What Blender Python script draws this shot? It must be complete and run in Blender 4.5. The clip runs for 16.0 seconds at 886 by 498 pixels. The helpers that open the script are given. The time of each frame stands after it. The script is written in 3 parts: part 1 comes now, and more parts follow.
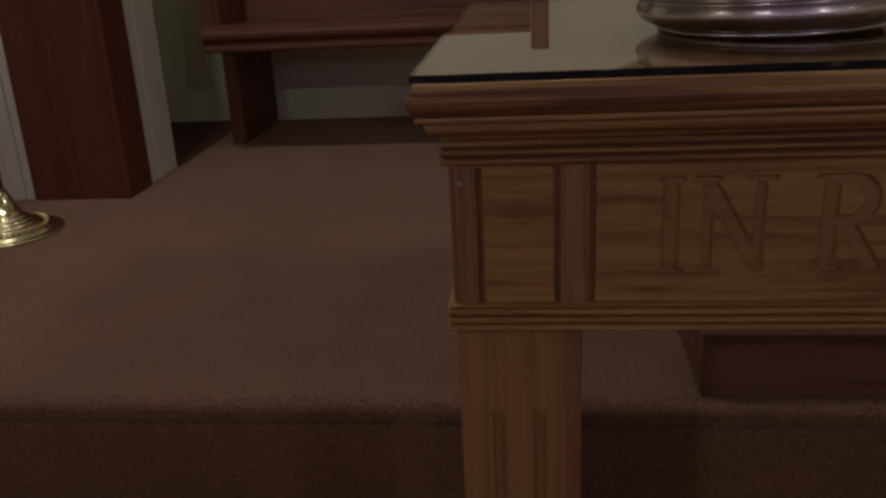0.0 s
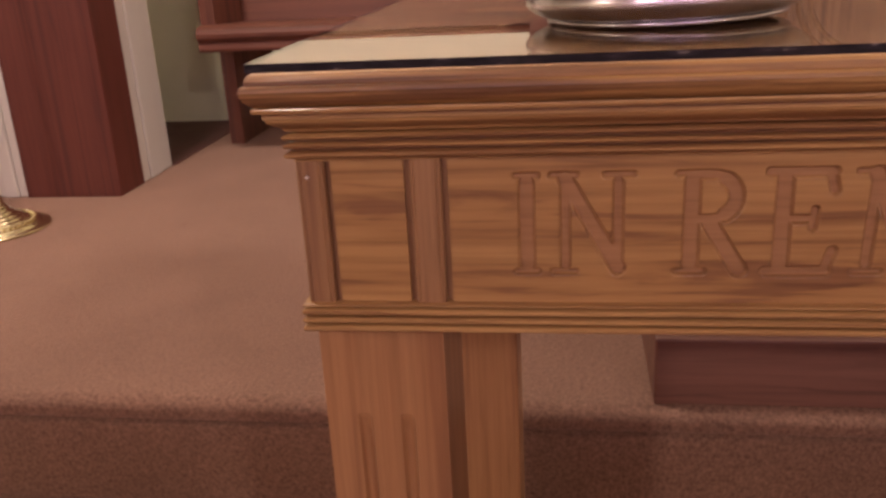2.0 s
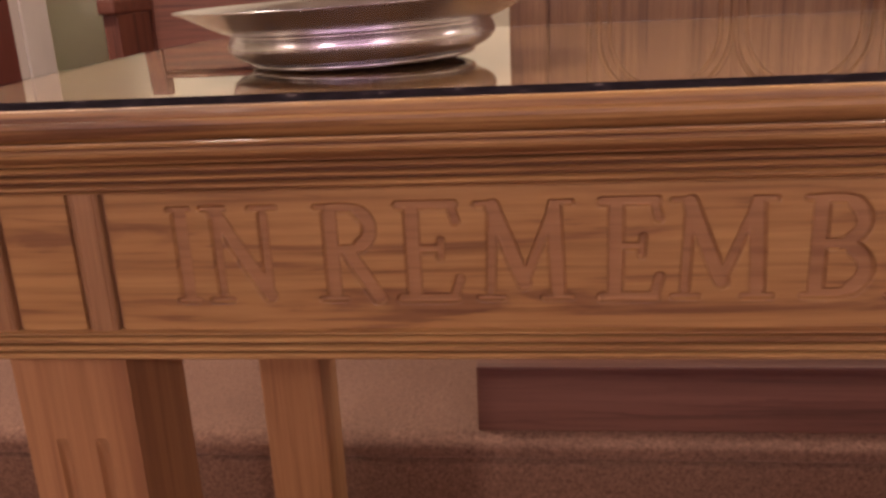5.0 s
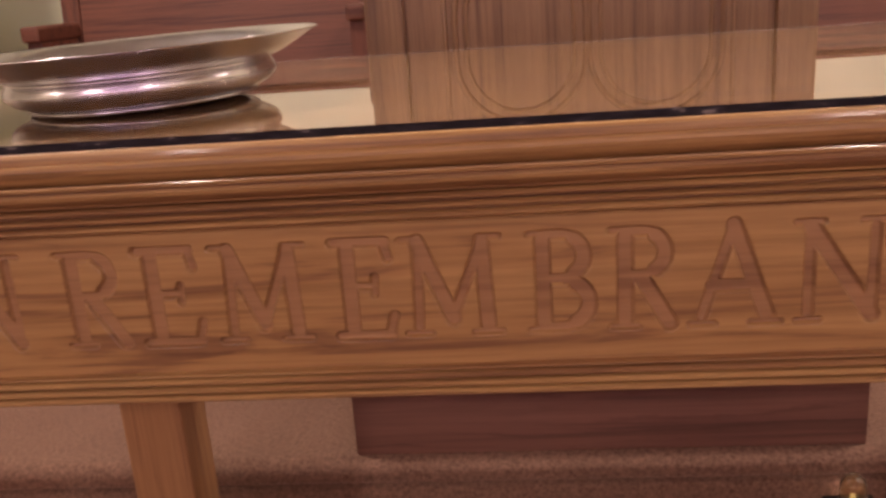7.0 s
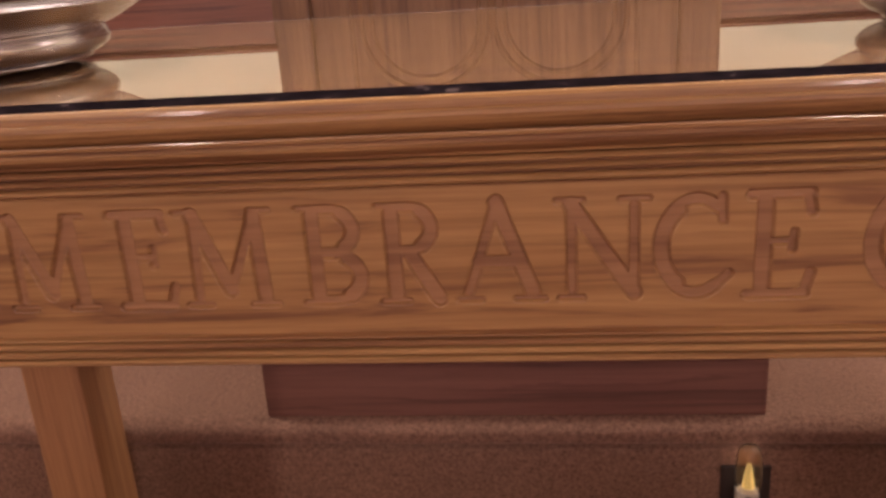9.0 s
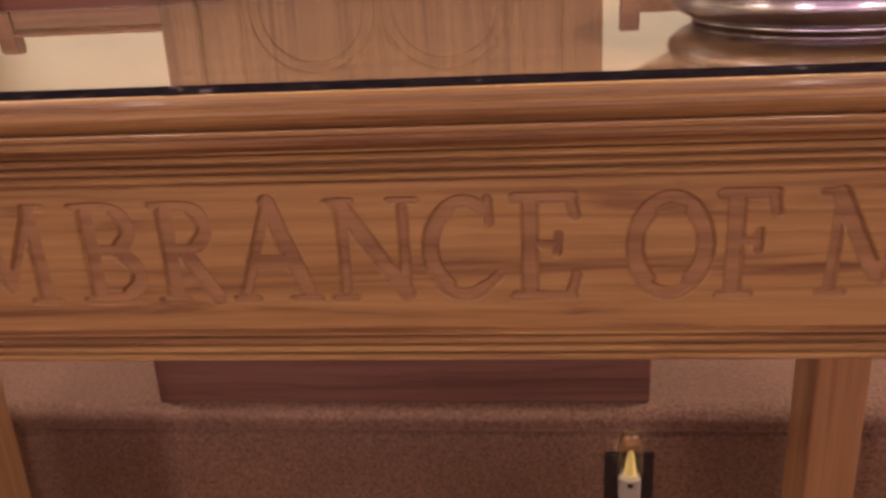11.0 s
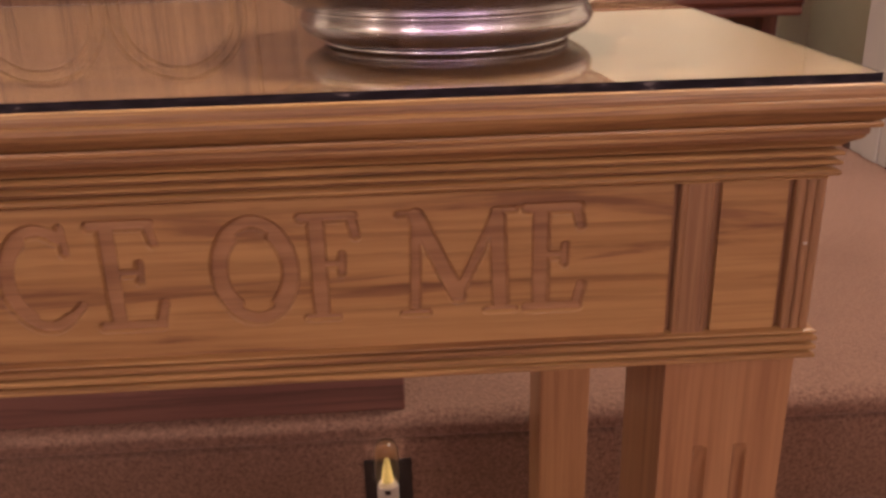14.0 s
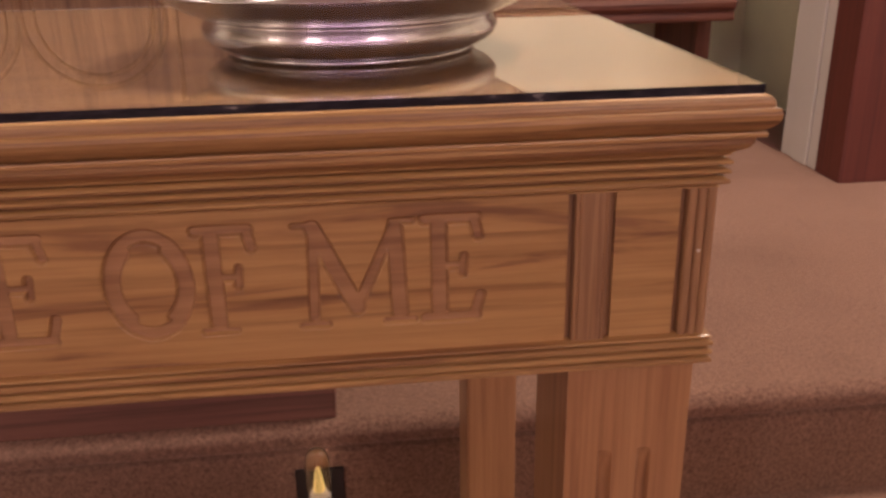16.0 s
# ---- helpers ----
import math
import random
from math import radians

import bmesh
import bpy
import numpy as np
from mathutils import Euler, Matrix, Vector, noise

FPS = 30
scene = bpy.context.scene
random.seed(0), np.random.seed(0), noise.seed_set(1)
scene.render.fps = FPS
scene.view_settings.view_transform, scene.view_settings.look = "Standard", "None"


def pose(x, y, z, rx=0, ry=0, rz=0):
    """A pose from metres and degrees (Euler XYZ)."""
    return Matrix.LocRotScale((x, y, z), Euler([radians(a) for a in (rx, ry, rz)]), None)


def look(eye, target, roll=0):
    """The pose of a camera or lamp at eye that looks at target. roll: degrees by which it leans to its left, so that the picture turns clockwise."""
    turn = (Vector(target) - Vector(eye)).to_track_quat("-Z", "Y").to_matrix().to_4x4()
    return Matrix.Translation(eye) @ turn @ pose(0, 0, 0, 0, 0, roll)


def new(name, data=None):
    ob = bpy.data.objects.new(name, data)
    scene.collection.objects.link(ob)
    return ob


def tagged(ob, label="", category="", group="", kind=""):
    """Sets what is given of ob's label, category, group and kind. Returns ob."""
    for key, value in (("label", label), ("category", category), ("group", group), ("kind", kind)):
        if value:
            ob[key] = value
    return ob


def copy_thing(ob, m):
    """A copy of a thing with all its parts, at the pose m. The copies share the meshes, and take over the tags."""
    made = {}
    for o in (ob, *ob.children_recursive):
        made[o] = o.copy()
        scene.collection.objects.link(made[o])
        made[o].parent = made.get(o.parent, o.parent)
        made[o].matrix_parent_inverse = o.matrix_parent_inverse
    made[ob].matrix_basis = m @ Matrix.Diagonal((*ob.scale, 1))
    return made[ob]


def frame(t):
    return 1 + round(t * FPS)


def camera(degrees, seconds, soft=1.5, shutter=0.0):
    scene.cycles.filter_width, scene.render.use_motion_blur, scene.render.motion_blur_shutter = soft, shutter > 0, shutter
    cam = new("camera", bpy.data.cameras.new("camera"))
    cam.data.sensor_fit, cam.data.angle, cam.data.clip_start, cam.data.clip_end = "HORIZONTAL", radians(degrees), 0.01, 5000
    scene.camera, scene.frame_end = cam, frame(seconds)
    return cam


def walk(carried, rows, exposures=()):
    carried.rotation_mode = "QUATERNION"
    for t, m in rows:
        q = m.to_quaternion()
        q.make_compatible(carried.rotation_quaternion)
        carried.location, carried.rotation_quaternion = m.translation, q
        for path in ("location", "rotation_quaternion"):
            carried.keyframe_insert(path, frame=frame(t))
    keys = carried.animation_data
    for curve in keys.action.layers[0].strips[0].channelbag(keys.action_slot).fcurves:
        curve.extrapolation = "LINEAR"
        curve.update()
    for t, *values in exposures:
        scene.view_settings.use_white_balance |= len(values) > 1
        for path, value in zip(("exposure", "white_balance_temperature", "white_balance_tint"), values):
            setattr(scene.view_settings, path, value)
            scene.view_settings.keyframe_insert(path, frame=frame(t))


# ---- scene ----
cam = camera(53.5, 16.0, 2.9, 0.5)
PATH = [
    (0, (0.066, -0.583, 0.865), (-0.149, 1.283, 0.186), -3.0),
    (0.5, (0.08, -0.571, 0.851), (-0.126, 1.307, 0.195), -2.1),
    (1, (0.117, -0.562, 0.852), (-0.121, 1.307, 0.181), -2.7),
    (1.5, (0.15, -0.553, 0.851), (-0.109, 1.313, 0.177), -2.7),
    (2, (0.185, -0.547, 0.847), (-0.101, 1.316, 0.176), -3.1),
    (2.5, (0.213, -0.544, 0.846), (-0.1, 1.314, 0.176), -3.3),
    (3, (0.239, -0.546, 0.846), (-0.062, 1.317, 0.182), -3.1),
    (3.5, (0.27, -0.546, 0.845), (0.006, 1.325, 0.192), -2.8),
    (4, (0.317, -0.556, 0.843), (0.078, 1.325, 0.205), -2.5),
    (6.5, (0.529, -0.546, 0.856), (0.329, 1.359, 0.28), -3.9),
    (7, (0.572, -0.542, 0.858), (0.382, 1.362, 0.277), -4.2),
    (7.5, (0.609, -0.543, 0.856), (0.416, 1.356, 0.259), -4.3),
    (8, (0.655, -0.539, 0.857), (0.434, 1.349, 0.236), -4.3),
    (10.5, (0.833, -0.52, 0.862), (0.613, 1.338, 0.156), -3.3),
    (11, (0.868, -0.514, 0.865), (0.675, 1.344, 0.15), -3.0),
    (11.5, (0.901, -0.509, 0.865), (0.734, 1.35, 0.148), -2.8),
    (12, (0.933, -0.511, 0.866), (0.805, 1.351, 0.153), -2.4),
    (12.5, (0.963, -0.512, 0.868), (0.854, 1.352, 0.154), -2.5),
    (13, (0.999, -0.511, 0.871), (0.963, 1.354, 0.155), -1.9),
    (13.5, (1.027, -0.504, 0.872), (1.053, 1.358, 0.149), -1.7),
    (14, (1.047, -0.499, 0.872), (1.137, 1.359, 0.144), -1.5),
    (14.5, (1.059, -0.496, 0.872), (1.171, 1.361, 0.143), -1.6),
    (15, (1.07, -0.498, 0.874), (1.214, 1.358, 0.147), -1.3),
    (15.5, (1.077, -0.499, 0.875), (1.249, 1.354, 0.149), -1.2),
    (16, (1.081, -0.5, 0.876), (1.278, 1.352, 0.152), -1.0),
]
EXPOSURES = [(0.0, -2.70, 5350, 26), (0.2, -2.12, 5600, 30), (0.4, -1.52, 5850, 36), (0.6, -0.96, 6050, 42), (0.9, -0.57, 6130, 49), (16.0, -0.57, 6130, 49)]
walk(cam, [(t, look(eye, target, roll)) for t, eye, target, roll in PATH], EXPOSURES)

# ---- light ----
world = bpy.data.worlds.new("world")
scene.world = world
world.use_nodes = True
world.node_tree.nodes["Background"].inputs[0].default_value = (0.9, 0.85, 0.8, 1)
world.node_tree.nodes["Background"].inputs[1].default_value = 0.02

CEILING = 3.0
# the four broad pinkish lamps at y -9.4 are added fill, tinting dark parts purple
HALL_FILL, CHANCEL, FRONT, SIDE = (1.0, 0.80, 0.93), (1.0, 0.97, 0.63), (1.0, 0.91, 0.61), (1.0, 0.90, 0.60)
LAMPS = [(-1.6, -4.6, 155, FRONT, 0.26), (2.6, -4.6, 155, FRONT, 0.26), (-4.2, -2.9, 85, SIDE, 0.26), (4.7, -4.3, 85, SIDE, 0.26), (5.3, 0.40, 50, SIDE, 0.26),
         (-4.0, -9.4, 150, HALL_FILL, 2.9), (-1.0, -9.4, 150, HALL_FILL, 2.9), (2.3, -9.4, 150, HALL_FILL, 2.9), (5.2, -9.4, 150, HALL_FILL, 2.9), (-1.03, 1.00, 88, CHANCEL, 0.26), (2.29, 0.90, 88, CHANCEL, 0.26)]
for lx, ly, watts, colour, size in LAMPS:
    data = bpy.data.lights.new("unseen_ceiling_lamp", "AREA")
    data.shape, data.size, data.size_y, data.energy, data.color = "RECTANGLE", size, size, watts, colour
    lamp = new("unseen_ceiling_lamp", data)
    lamp.matrix_world = pose(lx, ly, CEILING - 0.06)


# ---- materials ----
def mat(name, rough=0.5, metal=0.0, spec=0.5):
    m = bpy.data.materials.new(name)
    m.use_nodes = True
    nt = m.node_tree
    b = nt.nodes["Principled BSDF"]
    b.inputs["Roughness"].default_value = rough
    b.inputs["Metallic"].default_value = metal
    b.inputs["Specular IOR Level"].default_value = spec
    return m, nt, b


def coords(nt, scale, rot=(0, 0, 0), kind="Object", shift=(0, 0, 0)):
    tc = nt.nodes.new("ShaderNodeTexCoord")
    mp = nt.nodes.new("ShaderNodeMapping")
    mp.inputs["Scale"].default_value = scale
    mp.inputs["Rotation"].default_value = rot
    mp.inputs["Location"].default_value = shift
    nt.links.new(tc.outputs[kind], mp.inputs[0])
    return mp.outputs[0]


def noise_tex(nt, vec, scale=1.0, detail=4.0, rough=0.55, distort=0.0):
    n = nt.nodes.new("ShaderNodeTexNoise")
    n.inputs["Scale"].default_value = scale
    n.inputs["Detail"].default_value = detail
    n.inputs["Roughness"].default_value = rough
    n.inputs["Distortion"].default_value = distort
    nt.links.new(vec, n.inputs["Vector"])
    return n.outputs["Fac"]


def ramp(nt, fac, stops):
    r = nt.nodes.new("ShaderNodeValToRGB")
    els = r.color_ramp.elements
    while len(els) < len(stops):
        els.new(0.5)
    for e, (p, c) in zip(els, stops):
        e.position = p
        e.color = (*c, 1) if len(c) == 3 else c
    nt.links.new(fac, r.inputs[0])
    return r.outputs[0]


def mix(nt, a, b, fac, mode="MIX"):
    n = nt.nodes.new("ShaderNodeMix")
    n.data_type, n.blend_type = "RGBA", mode
    for sock, v in ((n.inputs[0], fac), (n.inputs[6], a), (n.inputs[7], b)):
        if isinstance(v, bpy.types.NodeSocket):
            nt.links.new(v, sock)
        elif isinstance(v, (int, float)):
            sock.default_value = v
        else:
            sock.default_value = (*v, 1)
    return n.outputs[2]


def bump(nt, bsdf, height, strength, dist):
    n = nt.nodes.new("ShaderNodeBump")
    n.inputs["Strength"].default_value = strength
    n.inputs["Distance"].default_value = dist
    nt.links.new(height, n.inputs["Height"])
    nt.links.new(n.outputs[0], bsdf.inputs["Normal"])


def math_node(nt, op, a, b):
    n = nt.nodes.new("ShaderNodeMath")
    n.operation = op
    for sock, v in zip(n.inputs, (a, b)):
        if isinstance(v, bpy.types.NodeSocket):
            nt.links.new(v, sock)
        else:
            sock.default_value = v
    return n.outputs[0]


def wood(name, light, mid, dark, axis="x", rough=0.44, size=1.0, contrast=1.0, coat=0.22, figure=(1.3, 48, 0.9), rings=(70, 2.2, 0.55), shift=(0, 0, 0)):
    """Oiled wood with long grain along axis: broad figure, wavering year rings, streaks and fine pores.
    rings: how many to the metre, how far they waver, how dark they are."""
    m, nt, b = mat(name, rough)
    k = {"x": 0, "y": 1, "z": 2}[axis]

    def along(short, long):
        s = [long / size] * 3
        s[k] = short / size
        return tuple(s)

    info = nt.nodes.new("ShaderNodeObjectInfo").outputs["Random"]
    broad = noise_tex(nt, coords(nt, along(figure[0], figure[1]), shift=shift), 1.0, 5.0, 0.55, figure[2])
    streak = noise_tex(nt, coords(nt, along(4.0, 240)), 1.0, 4.0, 0.65, 0.3)
    pores = noise_tex(nt, coords(nt, along(40.0, 1500)), 1.0, 2.0, 0.5)
    place = nt.nodes.new("ShaderNodeSeparateXYZ")
    nt.links.new(coords(nt, (rings[0], rings[0], rings[0]), shift=shift), place.inputs[0])
    u, v = [place.outputs[i] for i in range(3) if i != k]
    waver = noise_tex(nt, coords(nt, along(1.8, 14), shift=shift), 1.0, 6.0, 0.62)
    phase = math_node(nt, "ADD", math_node(nt, "ADD", v, math_node(nt, "MULTIPLY", u, 0.63)), math_node(nt, "MULTIPLY", waver, rings[1] * 2))
    saw = math_node(nt, "FRACT", math_node(nt, "ADD", phase, math_node(nt, "MULTIPLY", info, 17.0)), 0.0)
    line = ramp(nt, saw, [(0.0, (0, 0, 0)), (0.62, (0.10, 0.10, 0.10)), (0.84, (1, 1, 1)), (0.91, (0.9, 0.9, 0.9)), (0.97, (0, 0, 0))])
    faint = ramp(nt, noise_tex(nt, coords(nt, along(2.2, 60)), 1.0, 3.0, 0.6), [(0.38, (0.08, 0.08, 0.08)), (0.62, (1, 1, 1))])
    c1 = ramp(nt, broad, [(0.37, dark), (0.44, mid), (0.60, light)])
    c2 = ramp(nt, streak, [(0.36, (0.48, 0.41, 0.39)), (0.56, (1, 1, 1))])
    c3 = ramp(nt, pores, [(0.36, (0.72, 0.68, 0.66)), (0.5, (1, 1, 1))])
    col = mix(nt, c1, c2, 0.85 * contrast, "MULTIPLY")
    col = mix(nt, col, c3, 0.5 * contrast, "MULTIPLY")
    drawn = math_node(nt, "MULTIPLY", math_node(nt, "MULTIPLY", line, faint), rings[2])
    col = mix(nt, col, mix(nt, col, (0.42, 0.32, 0.34), 1.0, "MULTIPLY"), drawn)
    nt.links.new(col, b.inputs["Base Color"])
    wear = noise_tex(nt, coords(nt, (9, 9, 9)), 1.0, 3.0)
    rr = nt.nodes.new("ShaderNodeMapRange")
    rr.inputs["To Min"].default_value, rr.inputs["To Max"].default_value = rough - 0.07, rough + 0.12
    nt.links.new(wear, rr.inputs["Value"])
    nt.links.new(rr.outputs[0], b.inputs["Roughness"])
    b.inputs["Coat Weight"].default_value, b.inputs["Coat Roughness"].default_value = coat, 0.10
    bump(nt, b, streak, 0.18, 0.0006)
    return m


OAK = ((0.426, 0.234, 0.081), (0.354, 0.181, 0.061), (0.204, 0.095, 0.039))
LEG = ((0.400, 0.202, 0.086), (0.360, 0.174, 0.073), (0.300, 0.138, 0.060))
STILE = ((0.345, 0.184, 0.082), (0.292, 0.150, 0.067), (0.20, 0.096, 0.048))
oak_x = wood("oak_along", *OAK, axis="x", rough=0.45, contrast=0.9, coat=0.05, rings=(190, 2.0, 0.7))
MOLDING = ((0.458, 0.261, 0.093), (0.406, 0.218, 0.077), (0.302, 0.148, 0.055))
mold_x = wood("oak_molding", *MOLDING, axis="x", rough=0.5, contrast=0.75, coat=0.04)
cornice_x = wood("oak_cornice", *MOLDING, axis="x", rough=0.45, contrast=0.9, coat=0.12, rings=(190, 2.0, 0.5))
mold_y = wood("oak_molding_across", *MOLDING, axis="y", rough=0.5, contrast=0.75, coat=0.05)
oak_panel = wood("oak_panel", (0.421, 0.232, 0.081), (0.369, 0.193, 0.066), (0.244, 0.117, 0.046), axis="x", contrast=0.4, figure=(3.0, 34, 1.6), rings=(64, 1.1, 0.6), shift=(4.1, 2.0, 7.45))
oak_y = wood("oak_across", *OAK, axis="y")
oak_z = wood("oak_upright", *LEG, axis="z", contrast=0.35, rings=(70, 2.0, 0.2))
stile_z = wood("oak_stile", *STILE, axis="z", contrast=0.6, rings=(120, 2.0, 0.25))
nail_mat, nt, b = mat("worn_nail", 0.5, 0.3)
b.inputs["Base Color"].default_value = (0.55, 0.47, 0.40, 1)
oak_cut = wood("oak_carved", (0.359, 0.185, 0.077), (0.324, 0.162, 0.065), (0.260, 0.125, 0.051), axis="x", rough=0.55, contrast=0.4, coat=0.0, rings=(58, 1.6, 0.15))
PULPIT = ((0.285, 0.158, 0.072), (0.242, 0.130, 0.058), (0.172, 0.088, 0.042))
pulpit_z = wood("pulpit_upright", *PULPIT, axis="z", rough=0.45, contrast=0.55, coat=0.05, rings=(60, 2.0, 0.22))
pulpit_x = wood("pulpit_along", *PULPIT, axis="x", rough=0.45, contrast=0.55, coat=0.05, rings=(90, 2.0, 0.4))
plinth_x = wood("plinth_along", (0.205, 0.090, 0.060), (0.176, 0.075, 0.050), (0.132, 0.056, 0.039), axis="x", rough=0.55, size=1.4, contrast=0.35, coat=0.0, rings=(42, 2.6, 0.4))
BENCH = ((0.170, 0.055, 0.030), (0.135, 0.042, 0.023), (0.085, 0.025, 0.015))
bench_x = wood("bench_along", *BENCH, axis="x", rough=0.52, contrast=0.5, coat=0.0, rings=(60, 2.0, 0.3))
bench_z = wood("bench_upright", *BENCH, axis="z", rough=0.52, contrast=0.5, coat=0.0, rings=(60, 2.0, 0.3))
panel_z = wood("red_panel", (0.125, 0.026, 0.015), (0.108, 0.021, 0.012), (0.082, 0.016, 0.010), axis="z", rough=0.6, contrast=0.2, coat=0.0, rings=(60, 2.0, 0.15))
dark_overlay = wood("dark_red_overlay", (0.088, 0.026, 0.021), (0.074, 0.021, 0.017), (0.054, 0.015, 0.012), axis="y", rough=0.6, contrast=0.3, coat=0.0, rings=(60, 2.0, 0.2))


def carpet(name, a, b2, c):
    m, nt, b = mat(name, 0.95, spec=0.1)
    fine = noise_tex(nt, coords(nt, (1, 1, 1)), 520, 2.0, 0.7)
    tuft = noise_tex(nt, coords(nt, (1, 1, 1)), 170, 3.0, 0.7)
    patch = noise_tex(nt, coords(nt, (1, 1, 1)), 4.5, 4.0, 0.6)
    c1 = ramp(nt, tuft, [(0.3, c), (0.5, b2), (0.7, a)])
    c2 = ramp(nt, fine, [(0.32, (0.62, 0.58, 0.56)), (0.6, (1.12, 1.12, 1.12))])
    c3 = ramp(nt, patch, [(0.3, (0.86, 0.85, 0.85)), (0.7, (1.06, 1.05, 1.04))])
    col = mix(nt, mix(nt, c1, c2, 0.55, "MULTIPLY"), c3, 1.0, "MULTIPLY")
    nt.links.new(col, b.inputs["Base Color"])
    b.inputs["Sheen Weight"].default_value = 0.3
    b.inputs["Sheen Tint"].default_value = (0.8, 0.55, 0.45, 1)
    bump(nt, b, tuft, 0.9, 0.004)
    return m


carpet_mat = carpet("carpet", (0.310, 0.176, 0.122), (0.230, 0.128, 0.089), (0.130, 0.070, 0.050))


def paint(name, col, rough=0.7, amount=0.06):
    m, nt, b = mat(name, rough)
    n = noise_tex(nt, coords(nt, (1, 1, 1)), 3.0, 5.0, 0.6)
    dark = tuple(v * (1 - amount * 2) for v in col)
    nt.links.new(ramp(nt, n, [(0.3, dark), (0.7, col)]), b.inputs["Base Color"])
    f = noise_tex(nt, coords(nt, (1, 1, 1)), 160.0, 2.0, 0.6)
    bump(nt, b, f, 0.12, 0.001)
    return m


wall_mat = paint("wall_paint", (0.79, 0.78, 0.60))
trim_mat = paint("trim_paint", (0.63, 0.59, 0.55), 0.45, 0.05)
ceiling_mat = paint("ceiling_paint", (0.82, 0.80, 0.76))


def plated(name, col, rough):
    m, nt, b = mat(name, rough, 1.0)
    n = noise_tex(nt, coords(nt, (1, 1, 1)), 22.0, 4.0, 0.6)
    nt.links.new(ramp(nt, n, [(0.3, tuple(v * 0.88 for v in col)), (0.7, col)]), b.inputs["Base Color"])
    rr = nt.nodes.new("ShaderNodeMapRange")
    rr.inputs["To Min"].default_value, rr.inputs["To Max"].default_value = rough * 0.9, rough * 1.15
    nt.links.new(n, rr.inputs["Value"])
    nt.links.new(rr.outputs[0], b.inputs["Roughness"])
    return m


silver = plated("silver_plate", (0.60, 0.57, 0.60), 0.20)
brass = plated("polished_brass", (0.80, 0.69, 0.40), 0.22)

felt, nt, b = mat("dark_felt", 0.95, 0.0, 0.1)
fuzz = noise_tex(nt, coords(nt, (1, 1, 1)), 600, 2.0)
nt.links.new(ramp(nt, fuzz, [(0.3, (0.020, 0.008, 0.012)), (0.7, (0.045, 0.018, 0.026))]), b.inputs["Base Color"])
glass_mat, nt, b = mat("float_glass", 0.0)
b.inputs["Transmission Weight"].default_value = 1.0
b.inputs["IOR"].default_value = 1.52
b.inputs["Base Color"].default_value = (0.74, 0.74, 0.75, 1)
# dark edge; the pale slanted streaks are glints painted into its colour
edge_mat, nt, b = mat("dark_glass_edge_glints", 0.3, 0.0, 0.15)
streak = noise_tex(nt, coords(nt, (55, 55, 190), (0, 0.8, 0)), 1.0, 2.0, 0.6)
nt.links.new(ramp(nt, streak, [(0.46, (0.014, 0.012, 0.016)), (0.66, (0.030, 0.026, 0.032)), (0.76, (0.22, 0.19, 0.18))]), b.inputs["Base Color"])
# back edge painted pale all along for the highlight that runs on it
glint_edge, nt, b = mat("glass_edge_painted_glint", 0.25)
b.inputs["Base Color"].default_value = (0.62, 0.58, 0.50, 1)
black_plastic, nt, b = mat("dark_plastic", 0.4)
b.inputs["Base Color"].default_value = (0.018, 0.012, 0.012, 1)
white_plastic, nt, b = mat("white_plastic", 0.4)
b.inputs["Base Color"].default_value = (0.40, 0.35, 0.30, 1)
clear_plastic, nt, b = mat("clear_plastic", 0.2)
b.inputs["Transmission Weight"].default_value = 1.0
b.inputs["IOR"].default_value = 1.25
glow, nt, b = mat("lit_filament", 0.4)
b.inputs["Base Color"].default_value = (0.30, 0.23, 0.07, 1)
b.inputs["Emission Color"].default_value = (1.0, 0.86, 0.26, 1)
b.inputs["Emission Strength"].default_value = 0.62
dim_glow, nt, b = mat("warm_bulb_core", 0.4)
b.inputs["Base Color"].default_value = (0.12, 0.08, 0.03, 1)
b.inputs["Emission Color"].default_value = (1.0, 0.74, 0.18, 1)
b.inputs["Emission Strength"].default_value = 0.06
amber_plastic, nt, b = mat("amber_plastic", 0.22)
b.inputs["Transmission Weight"].default_value = 1.0
b.inputs["IOR"].default_value = 1.25
b.inputs["Base Color"].default_value = (0.96, 0.86, 0.68, 1)
diffuser, nt, b = mat("lamp_diffuser", 0.5)
b.inputs["Base Color"].default_value = (0.9, 0.88, 0.82, 1)


# ---- mesh helpers ----
def part(name, bm, material, parent=None, label="", smooth=False, kind=""):
    me = bpy.data.meshes.new(name)
    bmesh.ops.recalc_face_normals(bm, faces=bm.faces)
    bm.to_mesh(me)
    bm.free()
    for m in material if isinstance(material, (list, tuple)) else [material]:
        me.materials.append(m)
    if smooth:
        me.polygons.foreach_set("use_smooth", [True] * len(me.polygons))
    ob = new(name, me)
    if parent:
        ob.parent = parent
    if label or kind:
        tagged(ob, label, kind=kind)
    return ob


def thing(name, label, category, at=(0, 0, 0), group=""):
    ob = tagged(new(name), label, category, group)
    ob.location = at
    ob.empty_display_size = 0.05
    return ob


def box(x0, x1, y0, y1, z0, z1, bevel=0.0, seg=2, bm=None):
    own = bm is None
    bm = bmesh.new() if own else bm
    vs = [bm.verts.new((x, y, z)) for x in (x0, x1) for y in (y0, y1) for z in (z0, z1)]
    for f in ((0, 1, 3, 2), (4, 6, 7, 5), (0, 4, 5, 1), (2, 3, 7, 6), (0, 2, 6, 4), (1, 5, 7, 3)):
        bm.faces.new([vs[i] for i in f])
    if bevel:
        bmesh.ops.bevel(bm, geom=bm.edges[:], offset=bevel, segments=seg, profile=0.6, affect="EDGES")
    return bm


